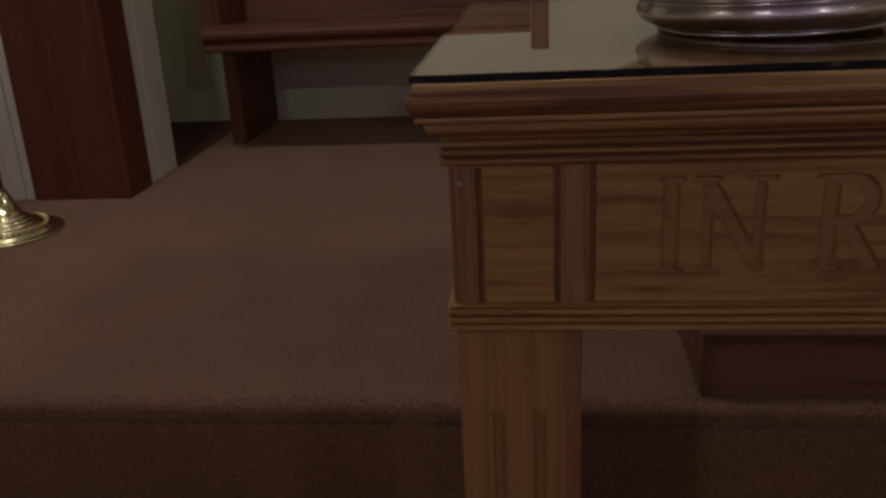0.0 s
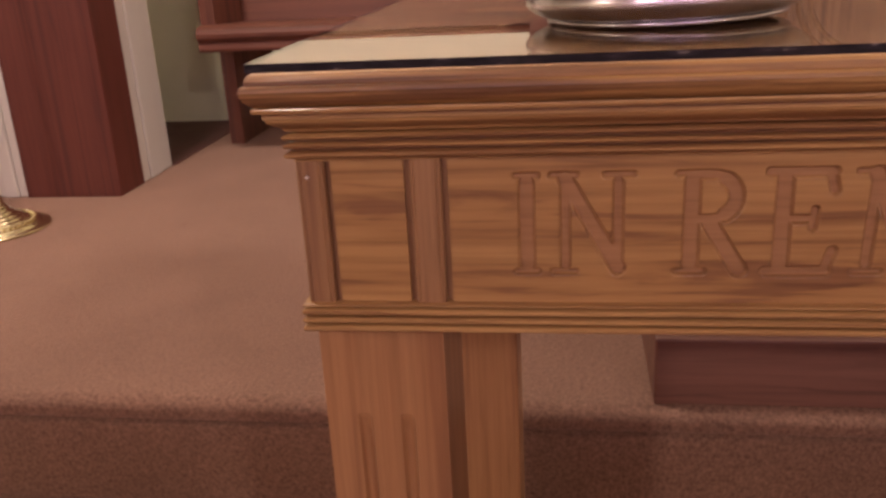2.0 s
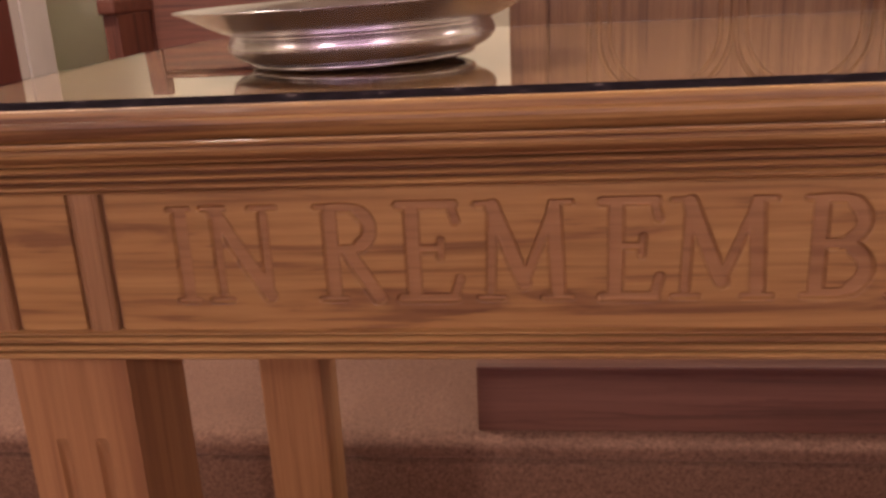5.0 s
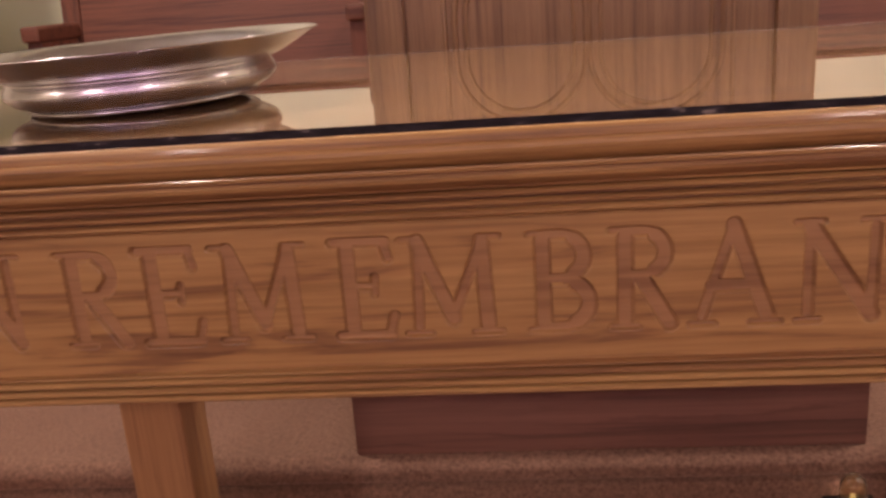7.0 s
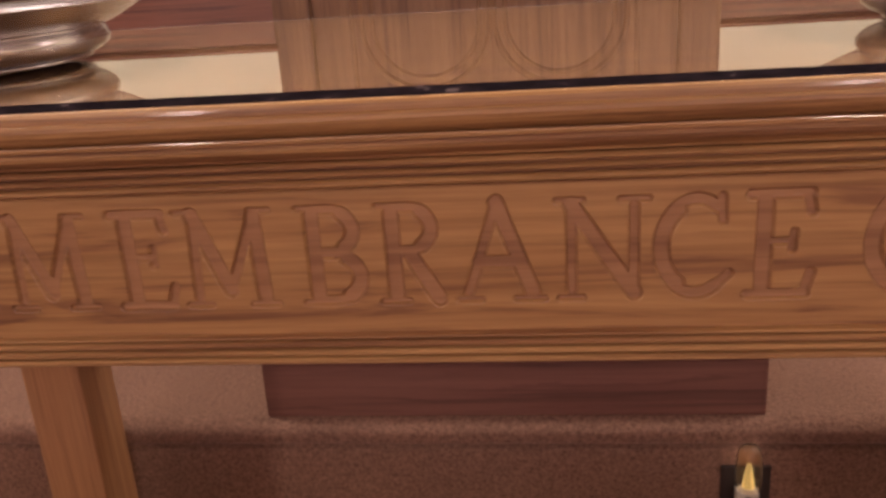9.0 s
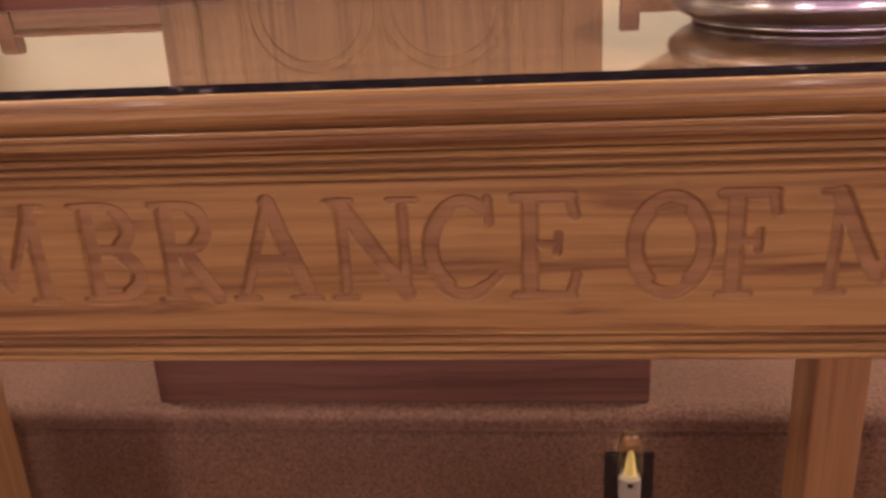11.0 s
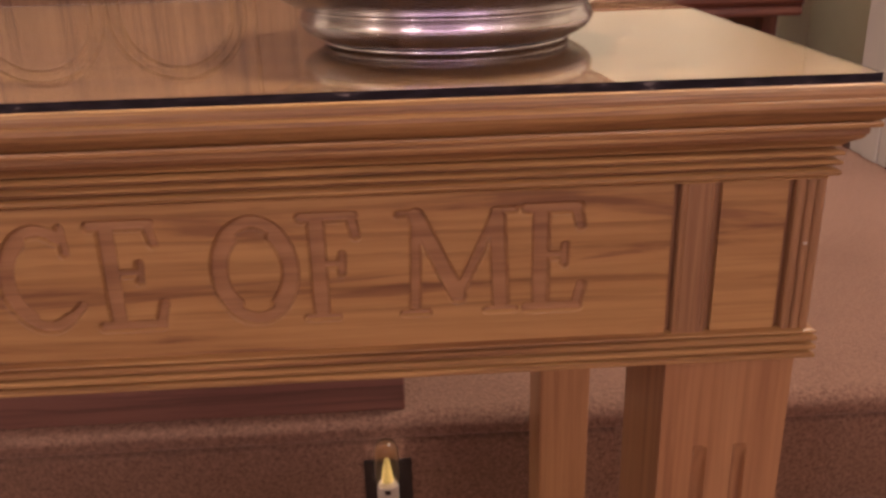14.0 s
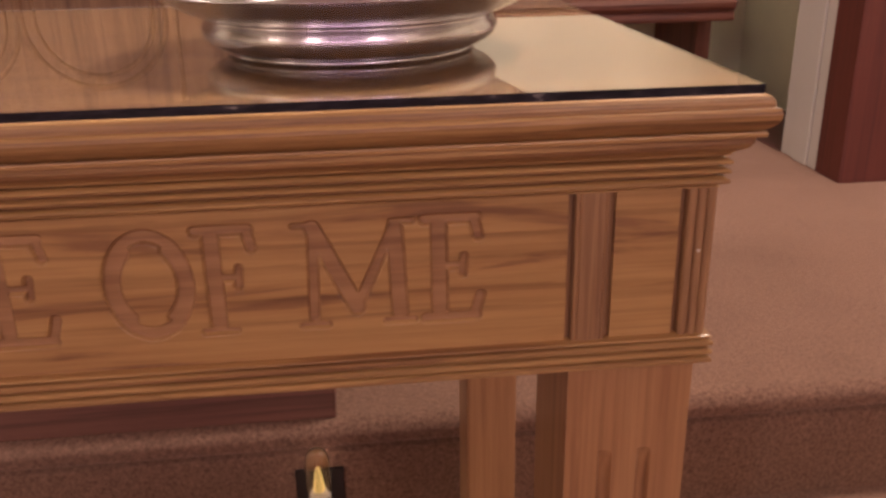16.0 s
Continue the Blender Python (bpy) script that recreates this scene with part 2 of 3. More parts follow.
def loft(sections, close=True, caps=True):
    """Skin between equal rings of points."""
    bm = bmesh.new()
    rings = [[bm.verts.new(p) for p in ring] for ring in sections]
    n = len(rings[0])
    for r0, r1 in zip(rings, rings[1:]):
        for i in range(n if close else n - 1):
            j = (i + 1) % n
            bm.faces.new((r0[i], r0[j], r1[j], r1[i]))
    if caps:
        bm.faces.new(rings[0])
        bm.faces.new(list(reversed(rings[-1])))
    return bm


def lathe(profile, n=96):
    """Turned shape about z from (radius, height) pairs, closed where the radius is 0."""
    bm = bmesh.new()
    rings = []
    for r, z in profile:
        if r < 1e-6:
            rings.append([bm.verts.new((0, 0, z))])
        else:
            rings.append([bm.verts.new((r * math.cos(a), r * math.sin(a), z)) for a in (2 * math.pi * i / n for i in range(n))])
    for r0, r1 in zip(rings, rings[1:]):
        for i in range(n):
            j = (i + 1) % n
            if len(r0) == 1 and len(r1) == 1:
                continue
            if len(r0) == 1:
                bm.faces.new((r0[0], r1[j], r1[i]))
            elif len(r1) == 1:
                bm.faces.new((r0[i], r0[j], r1[0]))
            else:
                bm.faces.new((r0[i], r0[j], r1[j], r1[i]))
    return bm


def tube(path, radius, n=8, axis=(0, 1, 0)):
    """A round rod along points that lie in the plane across axis."""
    a = Vector(axis)
    rings = []
    pts = [Vector(p) for p in path]
    for i, p in enumerate(pts):
        d = (pts[min(i + 1, len(pts) - 1)] - pts[max(i - 1, 0)]).normalized()
        side = d.cross(a).normalized()
        rings.append([p + radius * (math.cos(w) * side + math.sin(w) * a) for w in (2 * math.pi * k / n for k in range(n))])
    return loft(rings)


def molding(profile, x0, x1, y0, y1, side):
    """One mitred length of a profile of (stand-off, height) pairs round a rectangle."""
    def ring(d):
        return {"front": ((x0 - d, y0 - d), (x1 + d, y0 - d)), "back": ((x1 + d, y1 + d), (x0 - d, y1 + d)),
                "left": ((x0 - d, y1 + d), (x0 - d, y0 - d)), "right": ((x1 + d, y0 - d), (x1 + d, y1 + d))}[side]
    bm = bmesh.new()
    a, c = [], []
    for d, z in profile:
        p, q = ring(d)
        a.append(bm.verts.new((*p, z)))
        c.append(bm.verts.new((*q, z)))
    n = len(profile)
    for i in range(n):
        j = (i + 1) % n
        bm.faces.new((a[i], a[j], c[j], c[i]))
    bm.faces.new(a)
    bm.faces.new(list(reversed(c)))
    return bm


def bead(z0, z1, base, proud, n=6):
    """A half-round reed of a profile, from z0 to z1."""
    return [(base + proud * math.sin(math.pi * i / n), z0 + (z1 - z0) * (0.5 - 0.5 * math.cos(math.pi * i / n))) for i in range(n + 1)]


def prism(poly, x0, x1):
    """A profile of (y, z) pairs drawn out along x."""
    return loft([[(x, y, z) for y, z in poly] for x in (x0, x1)])


# ---- structure ----
STEP = 0.188
BACK = 2.81


def structure(name, bm, material, label, smooth=False):
    return tagged(part(name, bm, material, None, smooth=smooth), label, kind="structure")


structure("floor", box(-5, 6.3, -12.0, 0.60, -0.1, 0.0), carpet_mat, "brown carpeted church floor below the platform")
nose = [(0.650, STEP)] + [(0.618 - 0.026 * math.sin(a), STEP - 0.022 + 0.022 * math.cos(a)) for a in (math.pi * 0.5 * i / 10 for i in range(11))]
nose += [(0.5925, 0.1560), (0.5960, 0.1505), (0.6040, 0.1480), (0.6060, 0.1455), (0.6020, 0.1435), (0.5975, 0.1405), (0.5955, 0.1340), (0.5950, 0.1200), (0.5950, -0.1), (2.95, -0.1), (2.95, STEP)]
structure("platform", prism(nose, -5, 6.3), carpet_mat, "raised platform covered in brown carpet with a rolled step edge")
structure("wall_back", box(-5, 6.3, BACK, BACK + 0.15, 0, CEILING), wall_mat, "white painted wall behind the benches")
structure("wall_front", box(-5, 6.3, -12.15, -12.0, 0, CEILING), wall_mat, "white painted wall at the far end of the hall")
structure("wall_left", box(-5.15, -5, -12.0, BACK, 0, CEILING), wall_mat, "white painted side wall")
structure("wall_right", box(6.3, 6.45, -12.0, BACK, 0, CEILING), wall_mat, "white painted side wall")
# low wall added out of view; it shades the riser from the far lamps
structure("wall_low", box(-5, 6.3, -1.22, -1.16, 0, 0.66), panel_z, "unseen low wall added to keep low hall light off the step riser")
structure("ceiling", box(-5.15, 6.45, -12.15, BACK + 0.15, CEILING, CEILING + 0.1), ceiling_mat, "white ceiling")


def pier(side, x, y0, y1, y2):
    """A projecting wall with a dark wooden corner panel between white casings. side: the way it goes from x."""
    s = side
    lo, hi = sorted((x + s * 0.012, x + s * 4))
    structure("wall_pier", box(lo, hi, y0 + 0.03, y2, STEP, CEILING), wall_mat, "white projecting wall beside the platform")
    a, c = sorted((x, x + s * 0.292))
    structure("wood_panel", box(a, c, y0, y1, STEP, CEILING, 0.004), panel_z, "dark reddish-brown wooden corner panel of the wall")
    for k, (u, v) in enumerate(((0.295, 0.32), (0.322, 0.365), (0.367, 0.385))):
        a, c = sorted((x + s * u, x + s * v))
        structure("trim", box(a, c, y0 + (0.006, 0.0, 0.01)[k], y0 + 0.03, STEP, CEILING, 0.004), trim_mat, "white painted door casing")
    for k, (u, v) in enumerate(((0.004, 0.05), (0.054, 0.13), (0.134, y2 - y1))):
        a, c = sorted((x + s * (0.004, 0.0, 0.006)[k], x + s * 0.012))
        structure("trim", box(a, c, y1 + u, y1 + v, STEP, CEILING, 0.003), trim_mat, "white painted door casing")
    return lo, hi


pier(-1, -1.090, 1.735, 1.885, 2.095)
pier(1, 2.338, 1.568, 1.690, 1.898)
structure("wall_alcove", box(-1.95, -1.80, 2.095, BACK, STEP, CEILING), wall_mat, "white painted return wall")
structure("wall_alcove", box(2.61, 2.76, 1.898, BACK, STEP, CEILING), wall_mat, "white painted return wall")

# thin dark sheets laid on the platform from each pier to the back wall
structure("floor_recess", box(-1.799, -1.086, 2.096, BACK - 0.001, STEP, STEP + 0.004, 0.001, 1), dark_overlay, "thin dark reddish-brown sheet on the platform behind the projecting wall")
structure("floor_recess", box(2.337, 2.609, 1.899, BACK - 0.001, STEP, STEP + 0.004, 0.001, 1), dark_overlay, "thin dark reddish-brown sheet on the platform behind the projecting wall")

# fixtures out of view round every lamp, the added broad fill lamps too
for lx, ly, watts, colour, size in LAMPS:
    fixture = thing("ceiling_light", "unseen square white ceiling light, placed to suit the lighting", "ceiling light", (lx, ly, CEILING), "ceiling lights")
    bm = bmesh.new()
    u = size / 2 + 0.06
    o = u + 0.03
    for b4 in ((-o, o, -o, -u), (-o, o, u, o), (-o, -u, -u, u), (u, o, -u, u)):
        box(*b4, -0.07, 0.0, bm=bm)
    part("frame", bm, trim_mat, fixture)
    part("diffuser", box(-u, u, -u, u, -0.05, -0.04), diffuser, fixture, "white diffuser panel")


# ---- communion table ----
X0, L, D = 0.0045, 1.3075, 0.528
table = thing("communion_table", "oak communion table with moulded edges and carved lettering on its apron", "table", (0, 0, 0))
top = [(0.0150, 0.7716), (0.0178, 0.7712), (0.0194, 0.7698), (0.0201, 0.7676), (0.0203, 0.7654), (0.0206, 0.7650), (0.0222, 0.7644), (0.0232, 0.7630), (0.0236, 0.7608), (0.0231, 0.7578), (0.0217, 0.7552), (0.0195, 0.7530), (0.0165, 0.7508), (0.0150, 0.7502)]
rings = []
for d, z in top:
    rings.append([(X0 - d, -d, z), (L + d, -d, z), (L + d, D + d, z), (X0 - d, D + d, z)])
part("tabletop", loft(rings), oak_x, table)
cornice = [(-0.02, 0.7500), (0.0182, 0.7500), (0.0186, 0.7488), (0.0182, 0.7468), (0.0150, 0.7462), (0.0134, 0.7457), (0.0134, 0.7420), (0.0123, 0.7415), (0.0121, 0.7409)]
cornice += [(0.0121 - 0.0089 * (0.5 - 0.5 * math.cos(math.pi * u)), 0.7409 - 0.0084 * u) for u in (i / 10 for i in range(1, 11))]
cornice += [(0.0012, 0.7320)] + bead(0.7308, 0.7260, -0.0018, 0.0072) + bead(0.7247, 0.7201, -0.0018, 0.0068) + bead(0.7188, 0.7134, -0.0018, 0.0068) + [(0.0, 0.7122), (0.0, 0.7116), (-0.02, 0.7116)]

def reed(z0, z1, proud):
    """A broad flat reed with eased edges."""
    w = z0 - z1
    return [(-0.0018, z0), (proud * 0.75, z0 - w * 0.10), (proud, z0 - w * 0.3), (proud, z0 - w * 0.7), (proud * 0.75, z0 - w * 0.90), (-0.0018, z1)]


lower = [(-0.02, 0.6110), (0.0004, 0.6110)] + bead(0.6108, 0.6082, 0.0004, 0.0034) + reed(0.6071, 0.6022, 0.0044) + reed(0.6009, 0.5961, 0.0044) + reed(0.5948, 0.5898, 0.0044) + [(-0.02, 0.5895)]
for side in ("front", "back", "left", "right"):
    grain = mold_x if side in ("front", "back") else mold_y
    part("cornice_molding", molding(cornice, X0, L, 0, D, side), cornice_x if grain is mold_x else oak_y, table)
    part("lower_molding", molding(lower, X0, L, 0, D, side), grain, table)
part("apron_back", box(X0 + 0.002, L - 0.002, D - 0.02, D - 0.004, 0.6105, 0.7120), oak_x, table)
part("apron_side", box(X0 + 0.004, X0 + 0.02, 0.022, D - 0.021, 0.6105, 0.7120), oak_y, table)
part("apron_side", box(L - 0.02, L - 0.004, 0.022, D - 0.021, 0.6105, 0.7120), oak_y, table)


def stile(x0, x1, reeds):
    """An upright of the apron with reeds on its face."""
    w = (x1 - x0) / reeds
    ring = [(x0, 0.022)]
    for r in range(reeds):
        for i in range(1 if r else 0, 7):
            a = math.pi * i / 6
            ring.append((x0 + w * (r + 0.5 - 0.5 * math.cos(a)), 0.0020 - 0.0028 * math.sin(a)))
    ring.append((x1, 0.022))
    return loft([[(x, y, z) for x, y in ring] for z in (0.6106, 0.7118)])


def flat_stile(x0, x1):
    """An upright of the apron, flat between two beaded edges."""
    ring = [(x0, 0.022), (x0, 0.0020), (x0 + 0.0008, 0.0006), (x0 + 0.0022, 0.0002), (x0 + 0.0034, 0.0010), (x0 + 0.0040, 0.0002),
            (x1 - 0.0040, 0.0002), (x1 - 0.0034, 0.0010), (x1 - 0.0022, 0.0002), (x1 - 0.0008, 0.0006), (x1, 0.0020), (x1, 0.022)]
    return loft([[(x, y, z) for x, y in ring] for z in (0.6106, 0.7118)])


apron = part("apron_front", box(X0 + 0.0020, L - 0.0020, 0.0184, 0.0215, 0.6108, 0.7117), stile_z, table, "oak apron with reeded stiles and sunk panels")
for x0, x1 in ((1.2885, 1.3070),):
    part("stile", stile(x0, x1, 3), stile_z, apron, "reeded oak stile")
for x0, x1 in ((0.0050, 0.0240), (0.0810, 0.1020), (1.2170, 1.2390)):
    part("stile", flat_stile(x0, x1), stile_z, apron, "flat oak stile with beaded edges")
for x, z in ((0.0125, 0.7005), (1.2975, 0.670)):
    nail = lathe([(0, -0.0010), (0.0010, -0.0006), (0.0016, 0.0006), (0.0016, 0.0020)], 10)
    bmesh.ops.rotate(nail, verts=nail.verts, matrix=Matrix.Rotation(radians(-90), 3, "X"))
    bmesh.ops.translate(nail, verts=nail.verts, vec=(x, -0.0006, z))
    part("nail_head", nail, nail_mat, apron, "pale worn nail head")

# lettering: strokes in a box one high, (points, half-width)
BOLD, THIN, SERIF = 0.078, 0.052, 0.032


def arc(cx, cy, rx, ry, a0, a1, n=14):
    return [(cx + rx * math.cos(radians(a0 + (a1 - a0) * i / n)), cy + ry * math.sin(radians(a0 + (a1 - a0) * i / n))) for i in range(n + 1)]


def glyph(ch, w):
    """Strokes of a serif capital of width w."""
    s = SERIF
    e = 0.10

    def stem(x, hw=BOLD):
        return [([(x, e), (x, 1 - e)], hw), ([(x - hw - 0.02, s), (x + hw + 0.02, s)], s), ([(x - hw - 0.02, 1 - s), (x + hw + 0.02, 1 - s)], s)]

    b = BOLD + 0.05
    if ch == "I":
        return stem(w / 2)
    if ch == "N":
        return [([(b, e), (b, 1 - e)], THIN), ([(w - b, 0.1), (w - b, 1 - e)], THIN), ([(b, 0.93), (w - b, 0.07)], BOLD), ([(0, 1 - s), (b + 0.1, 1 - s)], s), ([(0.02, s), (b + 0.1, s)], s), ([(w - b - 0.12, 1 - s), (w, 1 - s)], s)]
    if ch == "M":
        m = w / 2
        return [([(b, e), (b + 0.03, 1 - e)], THIN), ([(b + 0.03, 0.94), (m, 0.18)], BOLD), ([(m, 0.18), (w - b - 0.03, 0.94)], THIN), ([(w - b - 0.03, 1 - e), (w - b, e)], BOLD),
                ([(0.02, s), (b + 0.12, s)], s), ([(w - b - 0.13, s), (w, s)], s), ([(0, 1 - s), (b + 0.06, 1 - s)], s), ([(w - b - 0.06, 1 - s), (w, 1 - s)], s)]
    if ch in "RB":
        r = [([(b, e), (b, 1 - e)], BOLD), ([(0, 1 - s), (b + 0.1, 1 - s)], s), ([(0, s), (b + 0.12, s)], s)]
        r += [([(b, 0.955), (w * 0.50, 0.955)] + arc(w * 0.50, 0.745, w * 0.36, 0.21, 90, -90) + [(b, 0.535)], 0.05), (arc(w * 0.49, 0.745, w * 0.35, 0.20, 55, -55), 0.075)]
        if ch == "R":
            r += [([(w * 0.48, 0.50), (w * 0.92, 0.05)], BOLD), ([(w * 0.86, s), (w, s)], s)]
        else:
            r += [([(b, 0.52), (w * 0.5, 0.52)] + arc(w * 0.5, 0.285, w * 0.43, 0.235, 90, -90) + [(b, 0.05)], 0.05), (arc(w * 0.49, 0.285, w * 0.42, 0.225, 55, -55), 0.08)]
        return r
    if ch in "EF":
        r = [([(b, e), (b, 1 - e)], BOLD), ([(0, 1 - s), (w * 0.9, 1 - s)], 0.05), ([(w * 0.86, 0.96), (w * 0.93, 0.80)], 0.05), ([(b, 0.53), (w * 0.66, 0.53)], 0.04), ([(w * 0.68, 0.62), (w * 0.66, 0.45)], 0.04)]
        if ch == "E":
            r += [([(0, s), (w * 0.9, s)], 0.05), ([(w * 0.88, 0.05), (w * 0.97, 0.23)], 0.05)]
        else:
            r += [([(0, s), (b + 0.15, s)], s)]
        return r
    if ch == "A":
        m = w * 0.47
        return [([(0.1, e), (m, 0.97)], THIN), ([(m, 0.97), (w - 0.12, e)], BOLD), ([(w * 0.24, 0.40), (w * 0.72, 0.40)], 0.065), ([(0, s), (0.22, s)], s), ([(w - 0.27, s), (w, s)], s)]
    if ch == "C":
        return [(arc(w * 0.52, 0.5, w * 0.43, 0.45, 55, 305, 22), 0.06), (arc(w * 0.50, 0.5, w * 0.40, 0.40, 120, 240), BOLD), ([(w * 0.82, 0.96), (w * 0.84, 0.74)], 0.045), ([(w * 0.80, 0.14), (w * 0.93, 0.24)], 0.045)]
    return [(arc(w / 2, 0.5, w * 0.42, 0.455, 0, 360, 30), 0.062), (arc(w / 2, 0.5, w * 0.39, 0.40, 130, 230), BOLD), (arc(w / 2, 0.5, w * 0.39, 0.40, -50, 50), BOLD)]


LETTERS = [("I", 0.1495, 0.1645), ("N", 0.1730, 0.2250), ("R", 0.2530, 0.2960), ("E", 0.3090, 0.3505), ("M", 0.3610, 0.4240), ("E", 0.4440, 0.4830), ("M", 0.4890, 0.5535), ("B", 0.5725, 0.6150), ("R", 0.6255, 0.6665),
           ("A", 0.6760, 0.7330), ("N", 0.7410, 0.7985), ("C", 0.8010, 0.8520), ("E", 0.8600, 0.8995), ("O", 0.9280, 0.9830), ("F", 0.9855, 1.0205), ("M", 1.0440, 1.1160), ("E", 1.1230, 1.1590)]
LOW, HIGH = 0.6305, 0.7010


def carved_panel(x0, x1, z0, z1, y, letters):
    """A board whose face is cut in where the letters stand."""
    step = 0.0007
    xs = np.linspace(x0, x1, max(2, int((x1 - x0) / step)))
    zs = np.linspace(z0, z1, int((z1 - z0) / step))
    gx, gz = np.meshgrid(xs, zs, indexing="ij")
    sd = np.full(gx.shape, 1.0)
    h = HIGH - LOW
    for ch, a, c in letters:
        i0, i1 = np.searchsorted(xs, a - 0.012), np.searchsorted(xs, c + 0.012)
        px, pz = (gx[i0:i1] - a) / h, (gz[i0:i1] - LOW) / h
        for pts, hw in glyph(ch, (c - a) / h):
            for (ax, ay), (bx, by) in zip(pts, pts[1:]):
                ux, uy = bx - ax, by - ay
                t = np.clip(((px - ax) * ux + (pz - ay) * uy) / (ux * ux + uy * uy + 1e-9), 0, 1)
                dist = np.hypot(px - ax - t * ux, pz - ay - t * uy) - hw
                sd[i0:i1] = np.minimum(sd[i0:i1], dist * h)
    t = np.clip((0.0004 - sd) / 0.0016, 0, 1)
    depth = 0.0038 * t * t * (3 - 2 * t)
    n, m = gx.shape
    verts = np.stack([gx, y + depth, gz], -1).reshape(-1, 3).tolist()
    base = len(verts)
    verts += [(x0, y + 0.012, z0), (x1, y + 0.012, z0), (x1, y + 0.012, z1), (x0, y + 0.012, z1)]
    faces, cut = [], []
    for i in range(n - 1):
        for j in range(m - 1):
            faces.append((i * m + j, (i + 1) * m + j, (i + 1) * m + j + 1, i * m + j + 1))
            cut.append(1 if sd[i, j] < -0.0001 else 0)
    faces.append((base, base + 3, base + 2, base + 1))
    cut.append(0)
    me = bpy.data.meshes.new("lettered_panel")
    me.from_pydata(verts, [], faces)
    me.materials.append(oak_panel)
    me.materials.append(oak_cut)
    me.polygons.foreach_set("material_index", cut)
    me.polygons.foreach_set("use_smooth", [True] * len(faces))
    return me


panel = new("lettered_panel", carved_panel(0.1060, 1.2130, 0.6108, 0.7117, 0.0028, LETTERS))
panel.parent = apron
tagged(panel, "oak panel carved with the words IN REMEMBRANCE OF ME")
part("panel", box(0.0280, 0.0770, 0.0028, 0.018, 0.6108, 0.7117), oak_panel, apron)
part("panel", box(1.2430, 1.2845, 0.0028, 0.018, 0.6108, 0.7117), oak_panel, apron)
for x0, x1 in ((0.0242, 0.0278), (0.0772, 0.0808), (0.1022, 0.1058), (1.2132, 1.2168), (1.2392, 1.2428), (1.2847, 1.2883)):
    part("fillet", box(x0, x1, 0.0062, 0.018, 0.6108, 0.7117), stile_z, apron)
part("underside", box(X0 + 0.004, L - 0.004, 0.02, D - 0.02, 0.592, 0.600), oak_x, table)


def front_leg(x0, x1):
    """A square leg whose front face has two flutes that begin below its head."""
    def section(z, depth):
        ring = [(x0, 0.013), (x0, 0.108), (x1, 0.108), (x1, 0.013)]
        for c in (x1 - 0.0300, x0 + 0.0290):
            for k in range(7):
                u = 1 - k / 3
                ring.append((c + 0.0052 * u, 0.013 + depth * math.sqrt(max(0.0, 1 - u * u))))
        return [(x, y, z) for x, y in ring]
    return loft([section(z, d) for z, d in ((0.0, 0.006), (0.485, 0.006), (0.500, 0.005), (0.510, 0.0025), (0.516, 0.0), (0.5905, 0.0))])


for x0, x1 in ((0.0050, 0.0960), (1.2195, 1.3070)):
    part("leg", front_leg(x0, x1), oak_z, table, "fluted square oak leg")
for x0, x1 in ((0.0395, 0.1200), (1.2085, 1.2710)):
    part("leg", box(x0, x1, 0.445, 0.527, 0.0, 0.5885, 0.003), oak_z, table, "plain square oak leg")

bm = box(-0.0160, 1.3225, -0.0150, 0.548, 0.7722, 0.7778)
bm.normal_update()
for f in bm.faces:
    # back edge takes the painted highlight, the other edges the dark colour
    f.material_index = 0 if abs(f.normal.z) > 0.5 else 2 if f.normal.y > 0.5 else 1
sheet = tagged(part("glass_sheet", bm, (glass_mat, edge_mat, glint_edge)), "clear glass sheet with dark cut edges lying on the table", "glass sheet")
sheet.visible_shadow = False
TOP = 0.7779
for bx in (0.13, 0.66, 1.19):
    for by in (-0.008, 0.50):
        tagged(part("rubber_bumper", box(bx - 0.005, bx + 0.005, by - 0.005, by + 0.005, 0.7714, 0.7724, 0.0004, 1), clear_plastic), "small clear rubber bumper under the glass", "bumper", "bumpers under the glass")


# ---- offering plates ----
def plate():
    ob = thing("offering_plate", "silver-plated round offering plate with a wide flared rim", "offering plate", group="offering plates")
    foot = [(0, 0.0015), (0.084, 0.0015), (0.086, 0.0), (0.0905, 0.0003), (0.0923, 0.0014), (0.0925, 0.0028), (0.0915, 0.0040), (0.0896, 0.0048)]
    bowl = [(0, 0.0045), (0.0896, 0.0047), (0.0940, 0.0049), (0.0975, 0.0060), (0.1012, 0.0076), (0.1046, 0.0098), (0.1075, 0.0124), (0.1092, 0.0152), (0.1096, 0.0178), (0.1090, 0.0206), (0.1078, 0.0232), (0.1066, 0.0254), (0.1062, 0.0264), (0.1068, 0.0272),
            (0.1090, 0.0278), (0.1140, 0.0294), (0.1215, 0.0328), (0.1305, 0.0377), (0.1390, 0.0424), (0.1462, 0.0458), (0.1484, 0.0465), (0.1491, 0.0470), (0.1484, 0.0476), (0.1420, 0.0462), (0.1300, 0.0402), (0.1190, 0.0344), (0.1110, 0.0313),
            (0.1046, 0.0290), (0.1046, 0.0220), (0.1000, 0.0140), (0.0900, 0.0095), (0, 0.0090)]
    part("foot", lathe(foot), silver, ob, smooth=True)
    part("felt_pad", lathe([(0, 0.0004), (0.0835, 0.0004), (0.0835, 0.00145), (0, 0.00145)], 48), felt, ob, "dark felt pad under the foot")
    part("bowl", lathe(bowl), silver, ob, smooth=True)
    return ob


p1 = plate()
p1.matrix_basis = pose(1.087, 0.182, TOP, 0, 0, 20)
p2 = copy_thing(p1, pose(0.260, 0.182, TOP + 0.0022, 0.3, -1.3, 0))
tagged(p2, "silver-plated round offering plate lying slightly tilted on the glass")

